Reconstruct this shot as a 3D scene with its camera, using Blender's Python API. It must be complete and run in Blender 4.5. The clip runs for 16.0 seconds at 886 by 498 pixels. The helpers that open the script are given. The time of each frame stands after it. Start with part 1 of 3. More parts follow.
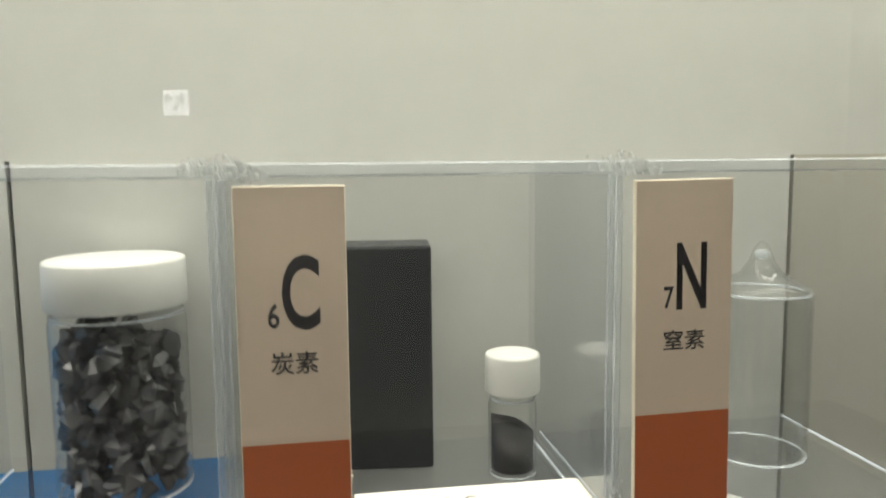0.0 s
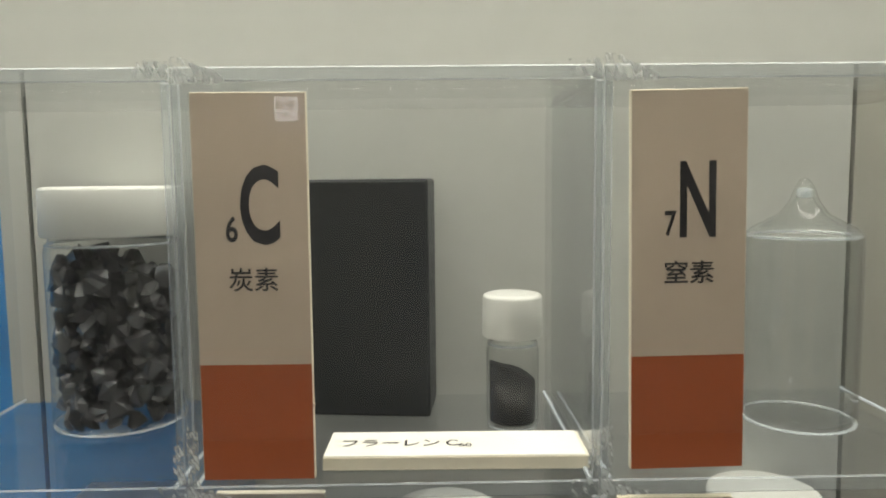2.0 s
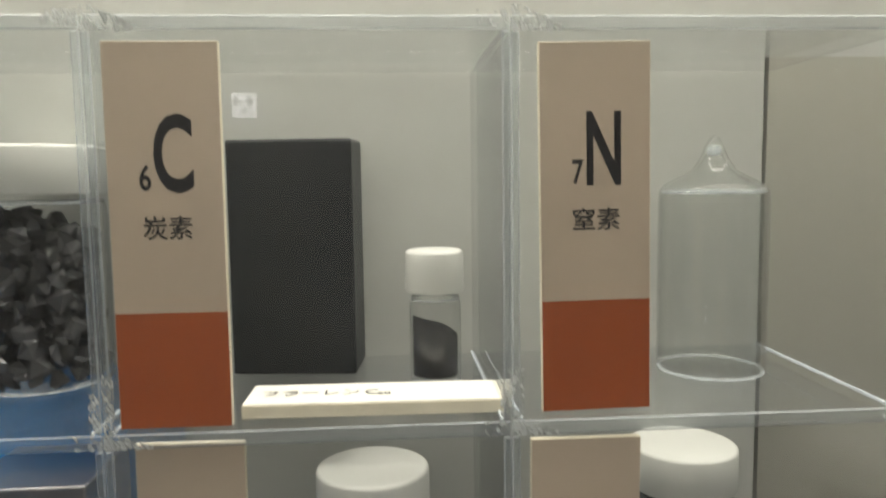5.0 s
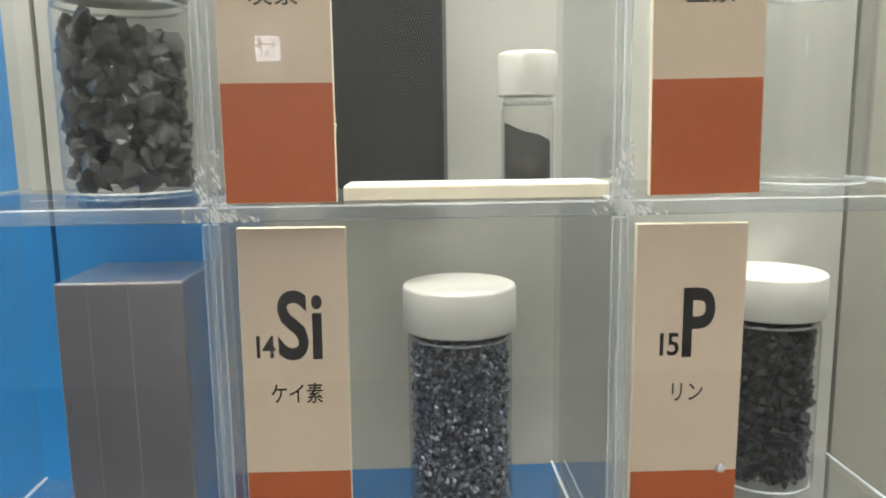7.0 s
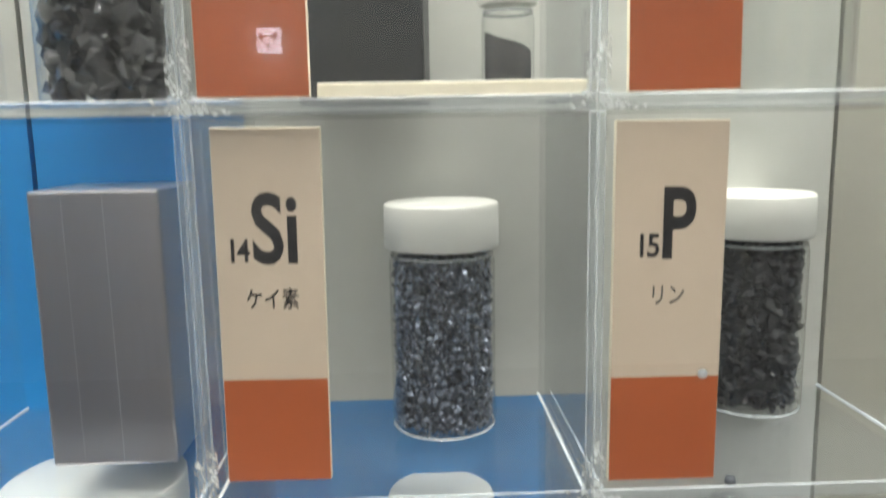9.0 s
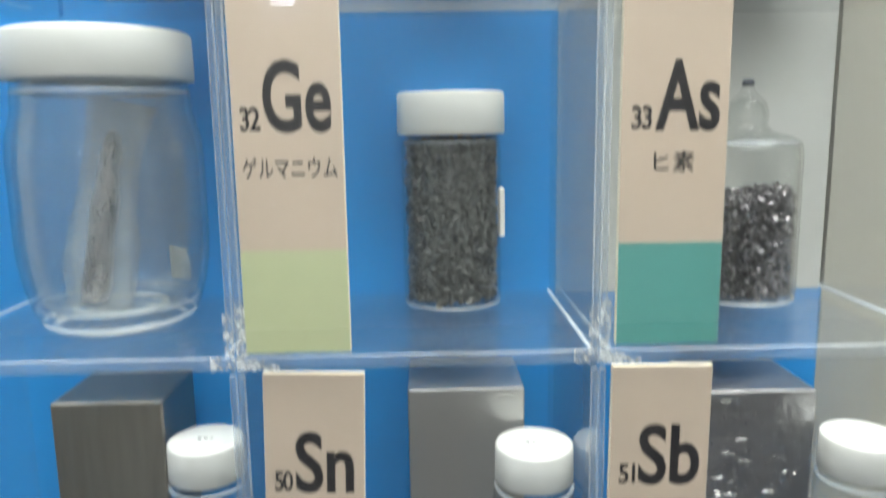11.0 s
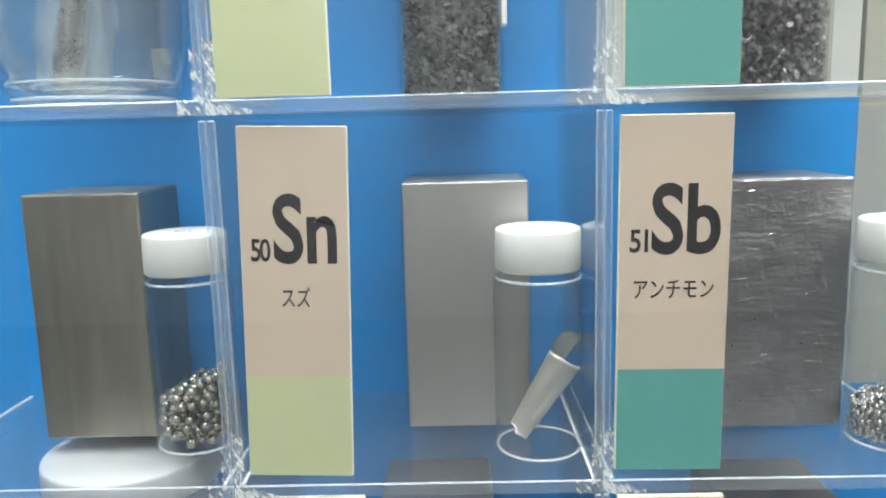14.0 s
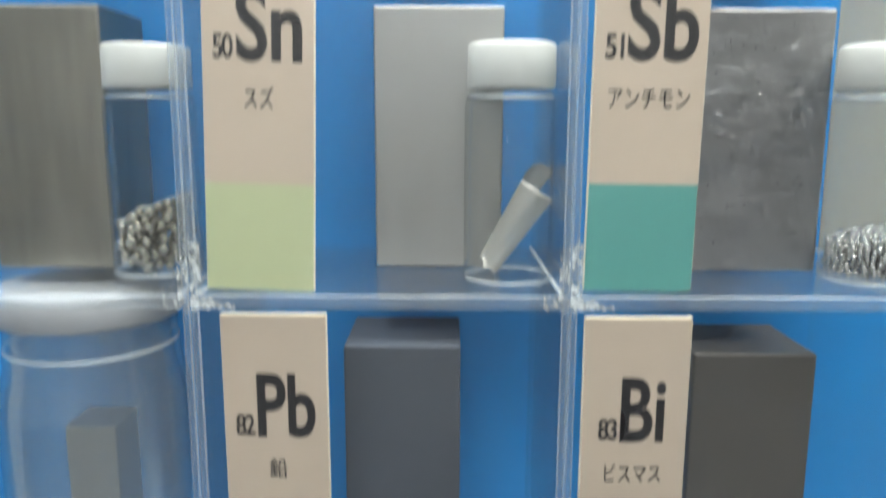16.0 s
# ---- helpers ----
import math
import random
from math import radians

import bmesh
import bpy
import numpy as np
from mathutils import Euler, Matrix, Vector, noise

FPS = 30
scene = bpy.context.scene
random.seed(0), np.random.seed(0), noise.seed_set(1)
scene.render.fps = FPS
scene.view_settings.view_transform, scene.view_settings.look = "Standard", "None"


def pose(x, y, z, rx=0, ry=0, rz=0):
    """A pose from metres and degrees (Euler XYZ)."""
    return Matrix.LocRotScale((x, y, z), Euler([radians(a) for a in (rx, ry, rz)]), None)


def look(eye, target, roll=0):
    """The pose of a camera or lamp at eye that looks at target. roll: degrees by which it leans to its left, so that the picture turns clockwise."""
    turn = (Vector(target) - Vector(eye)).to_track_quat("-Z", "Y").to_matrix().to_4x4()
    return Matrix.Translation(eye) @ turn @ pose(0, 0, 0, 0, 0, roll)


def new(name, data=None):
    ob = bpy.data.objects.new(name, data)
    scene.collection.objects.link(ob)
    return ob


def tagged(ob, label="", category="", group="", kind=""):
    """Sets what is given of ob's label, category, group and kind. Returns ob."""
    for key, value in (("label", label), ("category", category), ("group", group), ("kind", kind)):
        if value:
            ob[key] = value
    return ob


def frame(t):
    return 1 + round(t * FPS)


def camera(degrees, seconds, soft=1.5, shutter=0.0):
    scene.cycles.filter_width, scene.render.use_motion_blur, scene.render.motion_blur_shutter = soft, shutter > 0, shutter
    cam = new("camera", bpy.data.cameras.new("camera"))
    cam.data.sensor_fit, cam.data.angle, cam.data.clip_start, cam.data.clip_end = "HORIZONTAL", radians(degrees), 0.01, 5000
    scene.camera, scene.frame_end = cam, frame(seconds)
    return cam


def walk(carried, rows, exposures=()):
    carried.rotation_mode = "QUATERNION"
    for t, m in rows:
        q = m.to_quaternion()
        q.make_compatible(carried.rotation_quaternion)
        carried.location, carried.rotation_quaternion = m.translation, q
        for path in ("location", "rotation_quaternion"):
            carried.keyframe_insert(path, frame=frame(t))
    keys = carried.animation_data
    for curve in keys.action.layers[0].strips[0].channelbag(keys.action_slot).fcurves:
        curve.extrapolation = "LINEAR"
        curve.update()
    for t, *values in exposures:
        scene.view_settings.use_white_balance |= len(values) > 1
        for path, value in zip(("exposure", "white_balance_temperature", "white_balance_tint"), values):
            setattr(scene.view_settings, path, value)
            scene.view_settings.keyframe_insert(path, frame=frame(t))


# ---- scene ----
cam = camera(62.0, 16.0, 1.9, 0.55)
PATH = [
    (0, (0.031, -0.271, 0.146), (0.362, 1.688, -0.079), -0.6),
    (0.5, (0.05, -0.26, 0.125), (0.29, 1.717, -0.06), 1.0),
    (1, (0.076, -0.26, 0.132), (0.189, 1.728, -0.054), -0.3),
    (1.5, (0.083, -0.267, 0.133), (0.132, 1.724, -0.053), -0.1),
    (2, (0.082, -0.259, 0.11), (0.12, 1.731, -0.084), -0.6),
    (2.5, (0.079, -0.26, 0.113), (0.131, 1.734, -0.024), -0.5),
    (3, (0.078, -0.255, 0.119), (0.127, 1.738, -0.039), -0.4),
    (5.5, (0.102, -0.269, 0.066), (0.246, 1.713, -0.156), -0.8),
    (6, (0.078, -0.265, 0.021), (0.17, 1.704, -0.315), -1.7),
    (6.5, (0.066, -0.268, 0.026), (0.143, 1.704, -0.298), -1.1),
    (7, (0.067, -0.268, 0.027), (0.149, 1.707, -0.282), -0.8),
    (7.5, (0.066, -0.269, 0.026), (0.164, 1.706, -0.272), -1.0),
    (8, (0.069, -0.269, 0.027), (0.175, 1.707, -0.265), -1.0),
    (10.5, (0.082, -0.280, -0.150), (0.087, 1.687, -0.498), -1.1),
    (11, (0.074, -0.292, -0.205), (0.112, 1.667, -0.539), -0.9),
    (11.5, (0.087, -0.3, -0.266), (0.025, 1.668, -0.614), -1.0),
    (12, (0.086, -0.296, -0.305), (0.034, 1.681, -0.607), -0.9),
    (12.5, (0.088, -0.291, -0.31), (0.038, 1.686, -0.614), -0.9),
    (13, (0.088, -0.287, -0.311), (0.039, 1.689, -0.613), -1.2),
    (13.5, (0.086, -0.284, -0.312), (0.042, 1.691, -0.624), -1.0),
    (14, (0.088, -0.28, -0.309), (0.042, 1.694, -0.626), -1.6),
    (14.5, (0.088, -0.276, -0.312), (0.067, 1.696, -0.646), -1.9),
    (15, (0.095, -0.274, -0.313), (0.078, 1.693, -0.674), -2.1),
    (15.5, (0.097, -0.279, -0.323), (0.079, 1.688, -0.687), -1.6),
    (16, (0.094, -0.282, -0.379), (0.087, 1.688, -0.728), 0.2),
]
EXPOSURES = [(0.0, -1.05, 6750, 9.5), (0.5, -1.35, 6800, 9.5), (1.5, -1.35, 6800, 9.5), (2.5, -1.17, 6800, 9.5), (3.2, -1.15, 6800, 10), (5.5, -1.15, 6850, 11), (6.5, -0.45, 6700, 11), (8.2, -0.25, 6650, 11), (10.5, 0.22, 6200, 8.5), (11.5, 0.5, 6200, 9.5), (13.0, 0.62, 6200, 9.5), (16.0, 0.65, 6150, 8.5)]
walk(cam, [(t, look(eye, target, roll)) for t, eye, target, roll in PATH], EXPOSURES)




# ---- plan (metres): z = 0 is the floor of the top row of boxes, y = 0 the plane of the cards ----
PZ = 0.1487                      # height of one row
COLS = [(-0.157, -0.0039), (-0.0035, 0.1415), (0.1417, 0.2900)]
LEFT = [-0.117, -0.124, -0.140, -0.146, -0.146]
PLATE = 0.0030
FRONT, BACK = -0.006, 0.100
PANEL = 0.104
ROOM_FLOOR, ROOM_CEIL = -1.35, 1.25


LIFT = [0.003, 0.003, 0.002, 0.0006, 0.0006]    # the rows are not stacked quite evenly


def level(r):
    return LIFT[r] - PZ * r


# ---- world and lights ----
world = bpy.data.worlds.new("room_air")
world.use_nodes = True
world.node_tree.nodes["Background"].inputs[0].default_value = (0.8, 0.85, 0.9, 1)
world.node_tree.nodes["Background"].inputs[1].default_value = 0.02
scene.world = world


def area(name, m, sx, sy, power, colour):
    d = bpy.data.lights.new(name, "AREA")
    d.shape, d.size, d.size_y, d.energy, d.color = "RECTANGLE", sx, sy, power, colour
    ob = new(name, d)
    ob.matrix_world = m
    return ob


area("case_tube", pose(0.08, 0.05, 0.62, 0, 0, 0), 1.5, 0.06, 16.5, (1.0, 0.97, 0.88))
area("room_lamp_front", look((0.3, -0.78, 1.2), (0.1, 0.0, -0.5)), 1.8, 0.45, 21.0, (0.95, 0.96, 0.92))
# Added unseen fill: brightens the far wall, whose reflection veils the case glass.
area("room_fill_far", look((-0.2, -2.5, 1.23), (-0.2, -4.0, -0.4)), 1.6, 0.8, 50.0, (0.96, 0.97, 0.95))


# ---- materials ----
def mat(name, colour, rough=0.5, metal=0.0, vary=0.08, scale=60.0, bump=0.0, bscale=200.0, stretch=(1, 1, 1), trans=0.0, ior=1.5, rvary=0.1, spec=0.5, coat=0.0):
    m = bpy.data.materials.new(name)
    m.use_nodes = True
    n, l = m.node_tree.nodes, m.node_tree.links
    b = n["Principled BSDF"]
    b.inputs["Roughness"].default_value = rough
    b.inputs["Metallic"].default_value = metal
    b.inputs["Transmission Weight"].default_value = trans
    b.inputs["IOR"].default_value = ior
    b.inputs["Specular IOR Level"].default_value = spec
    b.inputs["Coat Weight"].default_value = coat
    b.inputs["Base Color"].default_value = (*colour, 1)
    if trans and not bump:
        return m
    tc = n.new("ShaderNodeTexCoord")
    mp = n.new("ShaderNodeMapping")
    mp.inputs["Scale"].default_value = stretch
    l.new(tc.outputs["Object"], mp.inputs["Vector"])
    if vary:
        big, fine = n.new("ShaderNodeTexNoise"), n.new("ShaderNodeTexNoise")
        for t, s in ((big, scale), (fine, scale * 9)):
            t.inputs["Scale"].default_value = s
            t.inputs["Detail"].default_value = 4
            l.new(mp.outputs[0], t.inputs["Vector"])
        mix = n.new("ShaderNodeMath")
        mix.operation = "ADD"
        l.new(big.outputs["Fac"], mix.inputs[0])
        l.new(fine.outputs["Fac"], mix.inputs[1])
        ramp = n.new("ShaderNodeMapRange")
        ramp.inputs["From Min"].default_value, ramp.inputs["From Max"].default_value = 0.6, 1.4
        ramp.inputs["To Min"].default_value, ramp.inputs["To Max"].default_value = 1 - vary, 1 + vary
        l.new(mix.outputs[0], ramp.inputs["Value"])
        mul = n.new("ShaderNodeVectorMath")
        mul.operation = "SCALE"
        mul.inputs[0].default_value = colour
        l.new(ramp.outputs[0], mul.inputs["Scale"])
        l.new(mul.outputs[0], b.inputs["Base Color"])
        if rvary:
            rr = n.new("ShaderNodeMapRange")
            rr.inputs["From Min"].default_value, rr.inputs["From Max"].default_value = 0.6, 1.4
            rr.inputs["To Min"].default_value, rr.inputs["To Max"].default_value = max(0.02, rough - rvary), rough + rvary
            l.new(mix.outputs[0], rr.inputs["Value"])
            l.new(rr.outputs[0], b.inputs["Roughness"])
    if bump:
        bt = n.new("ShaderNodeTexNoise")
        bt.inputs["Scale"].default_value = bscale
        bt.inputs["Detail"].default_value = 5
        l.new(mp.outputs[0], bt.inputs["Vector"])
        bn = n.new("ShaderNodeBump")
        bn.inputs["Strength"].default_value = bump
        bn.inputs["Distance"].default_value = 0.001
        l.new(bt.outputs["Fac"], bn.inputs["Height"])
        l.new(bn.outputs[0], b.inputs["Normal"])
    return m


def island_vary(m, low, high):
    """Gives each loose piece of a mesh its own lightness."""
    n, l = m.node_tree.nodes, m.node_tree.links
    b = n["Principled BSDF"]
    old = b.inputs["Base Color"].links[0].from_socket
    geo, rng, mul = n.new("ShaderNodeNewGeometry"), n.new("ShaderNodeMapRange"), n.new("ShaderNodeVectorMath")
    mul.operation = "SCALE"
    rng.inputs["To Min"].default_value, rng.inputs["To Max"].default_value = low, high
    l.new(geo.outputs["Random Per Island"], rng.inputs["Value"])
    l.new(old, mul.inputs[0])
    l.new(rng.outputs[0], mul.inputs["Scale"])
    l.new(mul.outputs[0], b.inputs["Base Color"])
    return m


WHITE_BOARD = mat("white_board", (0.54, 0.55, 0.525), 0.6, vary=0.03, scale=6, bump=0.05, bscale=300)
GREY_BOARD = mat("beige_grey_board", (0.42, 0.405, 0.345), 0.6, vary=0.04, scale=6, bump=0.05, bscale=300)
BLUE_BOARD = mat("blue_board", (0.017, 0.27, 0.70), 0.45, vary=0.04, scale=8, bump=0.04, bscale=300)
DARK_GAP = mat("dark_gap", (0.03, 0.03, 0.035), 0.7, vary=0.1)


def clear_sheet(name, tint, haze, rough, power=5.0, floor=0.03):
    """Clear acrylic: light goes straight through, the faces shine, and a sawn edge scatters a little."""
    m = bpy.data.materials.new(name)
    m.use_nodes = True
    n, l = m.node_tree.nodes, m.node_tree.links
    n.remove(n["Principled BSDF"])
    clear, gloss, white, fres = n.new("ShaderNodeBsdfTransparent"), n.new("ShaderNodeBsdfGlossy"), n.new("ShaderNodeBsdfDiffuse"), n.new("ShaderNodeLayerWeight")
    clear.inputs["Color"].default_value = (*tint, 1)
    white.inputs["Color"].default_value = (0.80, 0.87, 0.93, 1)
    gloss.inputs["Roughness"].default_value = rough
    fres.inputs["Blend"].default_value = 0.5
    steep, amount = n.new("ShaderNodeMath"), n.new("ShaderNodeMath")
    steep.operation, amount.operation = "POWER", "MULTIPLY_ADD"
    steep.inputs[1].default_value, amount.inputs[1].default_value, amount.inputs[2].default_value = power, 0.75, floor
    l.new(fres.outputs["Facing"], steep.inputs[0])
    l.new(steep.outputs[0], amount.inputs[0])
    tex, rng = n.new("ShaderNodeTexNoise"), n.new("ShaderNodeMapRange")
    tex.inputs["Scale"].default_value = 70
    rng.inputs["To Min"].default_value, rng.inputs["To Max"].default_value = haze * 0.5, haze * 1.5
    l.new(tex.outputs["Fac"], rng.inputs["Value"])
    a, c = n.new("ShaderNodeMixShader"), n.new("ShaderNodeMixShader")
    l.new(rng.outputs[0], a.inputs[0])
    l.new(clear.outputs[0], a.inputs[1])
    l.new(white.outputs[0], a.inputs[2])
    l.new(amount.outputs[0], c.inputs[0])
    l.new(a.outputs[0], c.inputs[1])
    l.new(gloss.outputs[0], c.inputs[2])
    l.new(c.outputs[0], n["Material Output"].inputs["Surface"])
    return m


def cement_film(name, threshold):
    """Dried solvent cement: a white, bubbly film with slanting streaks and bare patches."""
    m = bpy.data.materials.new(name)
    m.use_nodes = True
    n, l = m.node_tree.nodes, m.node_tree.links
    b = n["Principled BSDF"]
    b.inputs["Base Color"].default_value = (0.86, 0.88, 0.88, 1)
    b.inputs["Roughness"].default_value = 0.3
    tc, turn, mp, streak, blot = (n.new(k) for k in ("ShaderNodeTexCoord", "ShaderNodeMapping", "ShaderNodeMapping", "ShaderNodeTexNoise", "ShaderNodeTexNoise"))
    turn.inputs["Rotation"].default_value = (0, radians(28), 0)
    mp.inputs["Scale"].default_value = (1.0, 1.0, 0.22)
    streak.inputs["Scale"].default_value, streak.inputs["Detail"].default_value = 900, 3
    blot.inputs["Scale"].default_value, blot.inputs["Detail"].default_value = 330, 4
    l.new(tc.outputs["Object"], turn.inputs["Vector"])
    l.new(turn.outputs[0], mp.inputs["Vector"])
    l.new(mp.outputs[0], streak.inputs["Vector"])
    l.new(tc.outputs["Object"], blot.inputs["Vector"])
    add, rng = n.new("ShaderNodeMath"), n.new("ShaderNodeMapRange")
    add.operation = "ADD"
    l.new(streak.outputs["Fac"], add.inputs[0])
    l.new(blot.outputs["Fac"], add.inputs[1])
    rng.inputs["From Min"].default_value, rng.inputs["From Max"].default_value = threshold, threshold + 0.22
    rng.inputs["To Min"].default_value, rng.inputs["To Max"].default_value = 0.06, 0.92
    l.new(add.outputs[0], rng.inputs["Value"])
    l.new(rng.outputs[0], b.inputs["Alpha"])
    bump = n.new("ShaderNodeBump")
    bump.inputs["Strength"].default_value, bump.inputs["Distance"].default_value = 0.6, 0.0006
    l.new(add.outputs[0], bump.inputs["Height"])
    l.new(bump.outputs[0], b.inputs["Normal"])
    return m


ACRYLIC = clear_sheet("clear_acrylic", (0.98, 0.988, 0.992), 0.02, 0.03)
CUT_EDGE = clear_sheet("sawn_acrylic_edge", (0.94, 0.965, 0.985), 0.13, 0.15)
# Whitish haze painted as edge highlights; also for jar rings and the glue drop.
PALE_GLINT = clear_sheet("painted_pale_glint", (0.96, 0.98, 0.99), 0.32, 0.2)
CEMENT = cement_film("dried_cement_film", 0.86)
CEMENT_THIN = cement_film("thin_cement_film", 0.96)
JOINT = clear_sheet("cement_joint", (0.95, 0.97, 1.0), 0.5, 0.25)
GLASS = clear_sheet("clear_glass", (0.985, 0.99, 0.985), 0.008, 0.03, 3.2, 0.045)
# Whitish haze that paints the light gathered in thick glass.
GLASS_GLINT = clear_sheet("painted_glass_glint", (0.96, 0.98, 0.97), 0.3, 0.12, 3.0, 0.1)
THICK_GLASS = clear_sheet("moulded_glass", (0.975, 0.99, 0.985), 0.05, 0.06, 2.0, 0.08)
CASE_GLASS = mat("case_glass", (0.99, 1.0, 0.99), 0.0, trans=1.0, ior=1.5)
CAP = mat("white_plastic", (0.64, 0.65, 0.625), 0.38, vary=0.02, scale=30, bump=0.04, bscale=900)
# Bright metal for the upright reflections laid on the aluminium front.
REFLECTION_LINE = mat("painted_reflection", (0.9, 0.9, 0.92), 0.35, 1.0, vary=0.05, scale=300)
# Darker copy of CAP: the dimming through the shelf above, put into the colour.
DIMMED_CAP = mat("dimmed_white_plastic", (0.43, 0.44, 0.46), 0.4, vary=0.03, scale=30, bump=0.04, bscale=900)
CARD_EDGE = mat("foam_board_edge", (0.78, 0.72, 0.58), 0.8, vary=0.08, scale=120, bump=0.2, bscale=1500)
CARD_FACE = mat("beige_print", (0.54, 0.442, 0.35), 0.42, vary=0.03, scale=25, bump=0.05, bscale=1200)
CARD_ORANGE = mat("orange_print", (0.38, 0.092, 0.03), 0.42, vary=0.04, scale=25, bump=0.05, bscale=1200)
CARD_GREEN = mat("pale_green_print", (0.48, 0.52, 0.31), 0.42, vary=0.03, scale=25, bump=0.05, bscale=1200)
CARD_TEAL = mat("teal_print", (0.10, 0.32, 0.29), 0.42, vary=0.04, scale=25, bump=0.05, bscale=1200)
INK = mat("black_ink", (0.012, 0.011, 0.014), 0.5, vary=0.1)
PAPER = mat("white_paper", (0.82, 0.81, 0.76), 0.65, vary=0.03, scale=40, bump=0.06, bscale=1000)
GRAPHITE = mat("graphite", (0.016, 0.019, 0.023), 0.42, vary=0.15, scale=40, bump=0.015, bscale=400)
ALUMINIUM = mat("polished_aluminium", (0.64, 0.62, 0.65), 0.31, 1.0, vary=0.025, scale=45, stretch=(1, 1, 0.05), rvary=0.03, bump=0.03, bscale=60)
TIN = mat("satin_tin", (0.52, 0.52, 0.51), 0.42, 1.0, vary=0.03, scale=30, rvary=0.1, stretch=(1, 1, 0.15), bump=0.04, bscale=500)
INDIUM = mat("dull_indium", (0.33, 0.315, 0.275), 0.42, 1.0, vary=0.2, scale=22, rvary=0.12, stretch=(1, 1, 0.12), bump=0.08, bscale=400)
ANTIMONY = mat("cast_antimony", (0.40, 0.40, 0.41), 0.38, 1.0, vary=0.10, scale=90, rvary=0.12, bump=0.55, bscale=330, stretch=(0.5, 1, 1.5))
LEAD = mat("dull_lead", (0.125, 0.14, 0.17), 0.6, 0.6, vary=0.12, scale=40, rvary=0.1, bump=0.08, bscale=400)
BISMUTH = mat("dark_bismuth", (0.14, 0.13, 0.12), 0.55, 0.6, vary=0.15, scale=40, rvary=0.1, bump=0.1, bscale=300)
BORON = island_vary(mat("boron_crystal", (0.06, 0.06, 0.065), 0.09, 0.45, vary=0.25, scale=200, rvary=0.05, bump=0.15, bscale=300, spec=1.0), 0.4, 2.4)
SILICON = island_vary(mat("silicon_grain", (0.15, 0.17, 0.215), 0.3, 0.75, vary=0.3, scale=300, rvary=0.1), 0.25, 2.5)
PHOSPHORUS = island_vary(mat("phosphorus_lump", (0.028, 0.030, 0.036), 0.45, 0.0, vary=0.3, scale=200), 0.6, 1.5)
GERMANIUM = island_vary(mat("germanium_lump", (0.10, 0.108, 0.104), 0.5, 0.3, vary=0.25, scale=200, bump=0.2, bscale=600), 0.5, 1.5)
ARSENIC = island_vary(mat("arsenic_grain", (0.20, 0.19, 0.2), 0.25, 0.6, vary=0.3, scale=300), 0.3, 2.0)
BEAD = mat("metal_bead", (0.66, 0.63, 0.56), 0.1, 1.0, vary=0.1, scale=200, rvary=0.06)
SHOT = mat("metal_shot", (0.74, 0.73, 0.72), 0.12, 1.0, vary=0.1, scale=200, rvary=0.06)
POWDER = mat("black_powder", (0.02, 0.02, 0.023), 0.8, vary=0.4, scale=150, bump=0.3, bscale=800)
# Near-black filler: paints the shade in the gaps between grains.
SHADE_CORE = mat("painted_shade_core", (0.03, 0.03, 0.032), 0.8, vary=0.3, scale=200)
FOIL = mat("tin_foil", (0.97, 0.95, 0.90), 0.22, 0.68, vary=0.03, scale=40, rvary=0.04, bump=0.02, bscale=150)
BAG = clear_sheet("plastic_bag", (0.96, 0.97, 0.98), 0.26, 0.10, 2.2, 0.12)
GALLIUM = mat("dull_gallium", (0.58, 0.53, 0.51), 0.3, 1.0, vary=0.2, scale=90, bump=0.3, bscale=110)
ROOM_WALL = mat("room_wall", (0.58, 0.56, 0.53), 0.8, vary=0.06, scale=3)
ROOM_GROUND = mat("room_carpet", (0.22, 0.20, 0.19), 0.9, vary=0.15, scale=20)


# ---- builders ----
def mesh_of(bm, material, name, smooth=False):
    me = bpy.data.meshes.new(name)
    bm.normal_update()
    bm.to_mesh(me)
    bm.free()
    me.materials.append(material)
    if smooth:
        for p in me.polygons:
            p.use_smooth = True
    return me


def part(name, bm, material, parent=None, label="", smooth=False, at=None):
    ob = new(name, mesh_of(bm, material, name, smooth))
    if at is not None:
        ob.location = at
    ob.parent = parent
    if label:
        ob["label"] = label
    return ob


def thing(name, at, label, category, group="", turn=0.0):
    ob = new(name)
    ob.empty_display_size = 0.02
    ob.location = at
    ob.rotation_euler = (0, 0, radians(turn))
    return tagged(ob, label, category, group)


def box(x0, x1, y0, y1, z0, z1, bevel=0.0, seg=2):
    bm = bmesh.new()
    bmesh.ops.create_cube(bm, size=1, matrix=Matrix.LocRotScale(((x0 + x1) / 2, (y0 + y1) / 2, (z0 + z1) / 2), None, (x1 - x0, y1 - y0, z1 - z0)))
    if bevel:
        bmesh.ops.bevel(bm, geom=bm.edges[:], offset=bevel, segments=seg, profile=0.5, affect="EDGES")
    return bm


def lathe(profile, seg=56):
    """A closed solid of revolution: (radius, height) from axis to axis."""
    bm = bmesh.new()
    rings = []
    for r, z in profile:
        if r < 1e-6:
            rings.append([bm.verts.new((0, 0, z))])
        else:
            rings.append([bm.verts.new((r * math.cos(2 * math.pi * i / seg), r * math.sin(2 * math.pi * i / seg), z)) for i in range(seg)])
    for a, b in zip(rings, rings[1:]):
        for i in range(seg):
            j = (i + 1) % seg
            if len(a) == 1 and len(b) > 1:
                bm.faces.new((a[0], b[j], b[i]))
            elif len(b) == 1 and len(a) > 1:
                bm.faces.new((a[i], a[j], b[0]))
            elif len(a) > 1:
                bm.faces.new((a[i], a[j], b[j], b[i]))
    bmesh.ops.recalc_face_normals(bm, faces=bm.faces[:])
    return bm


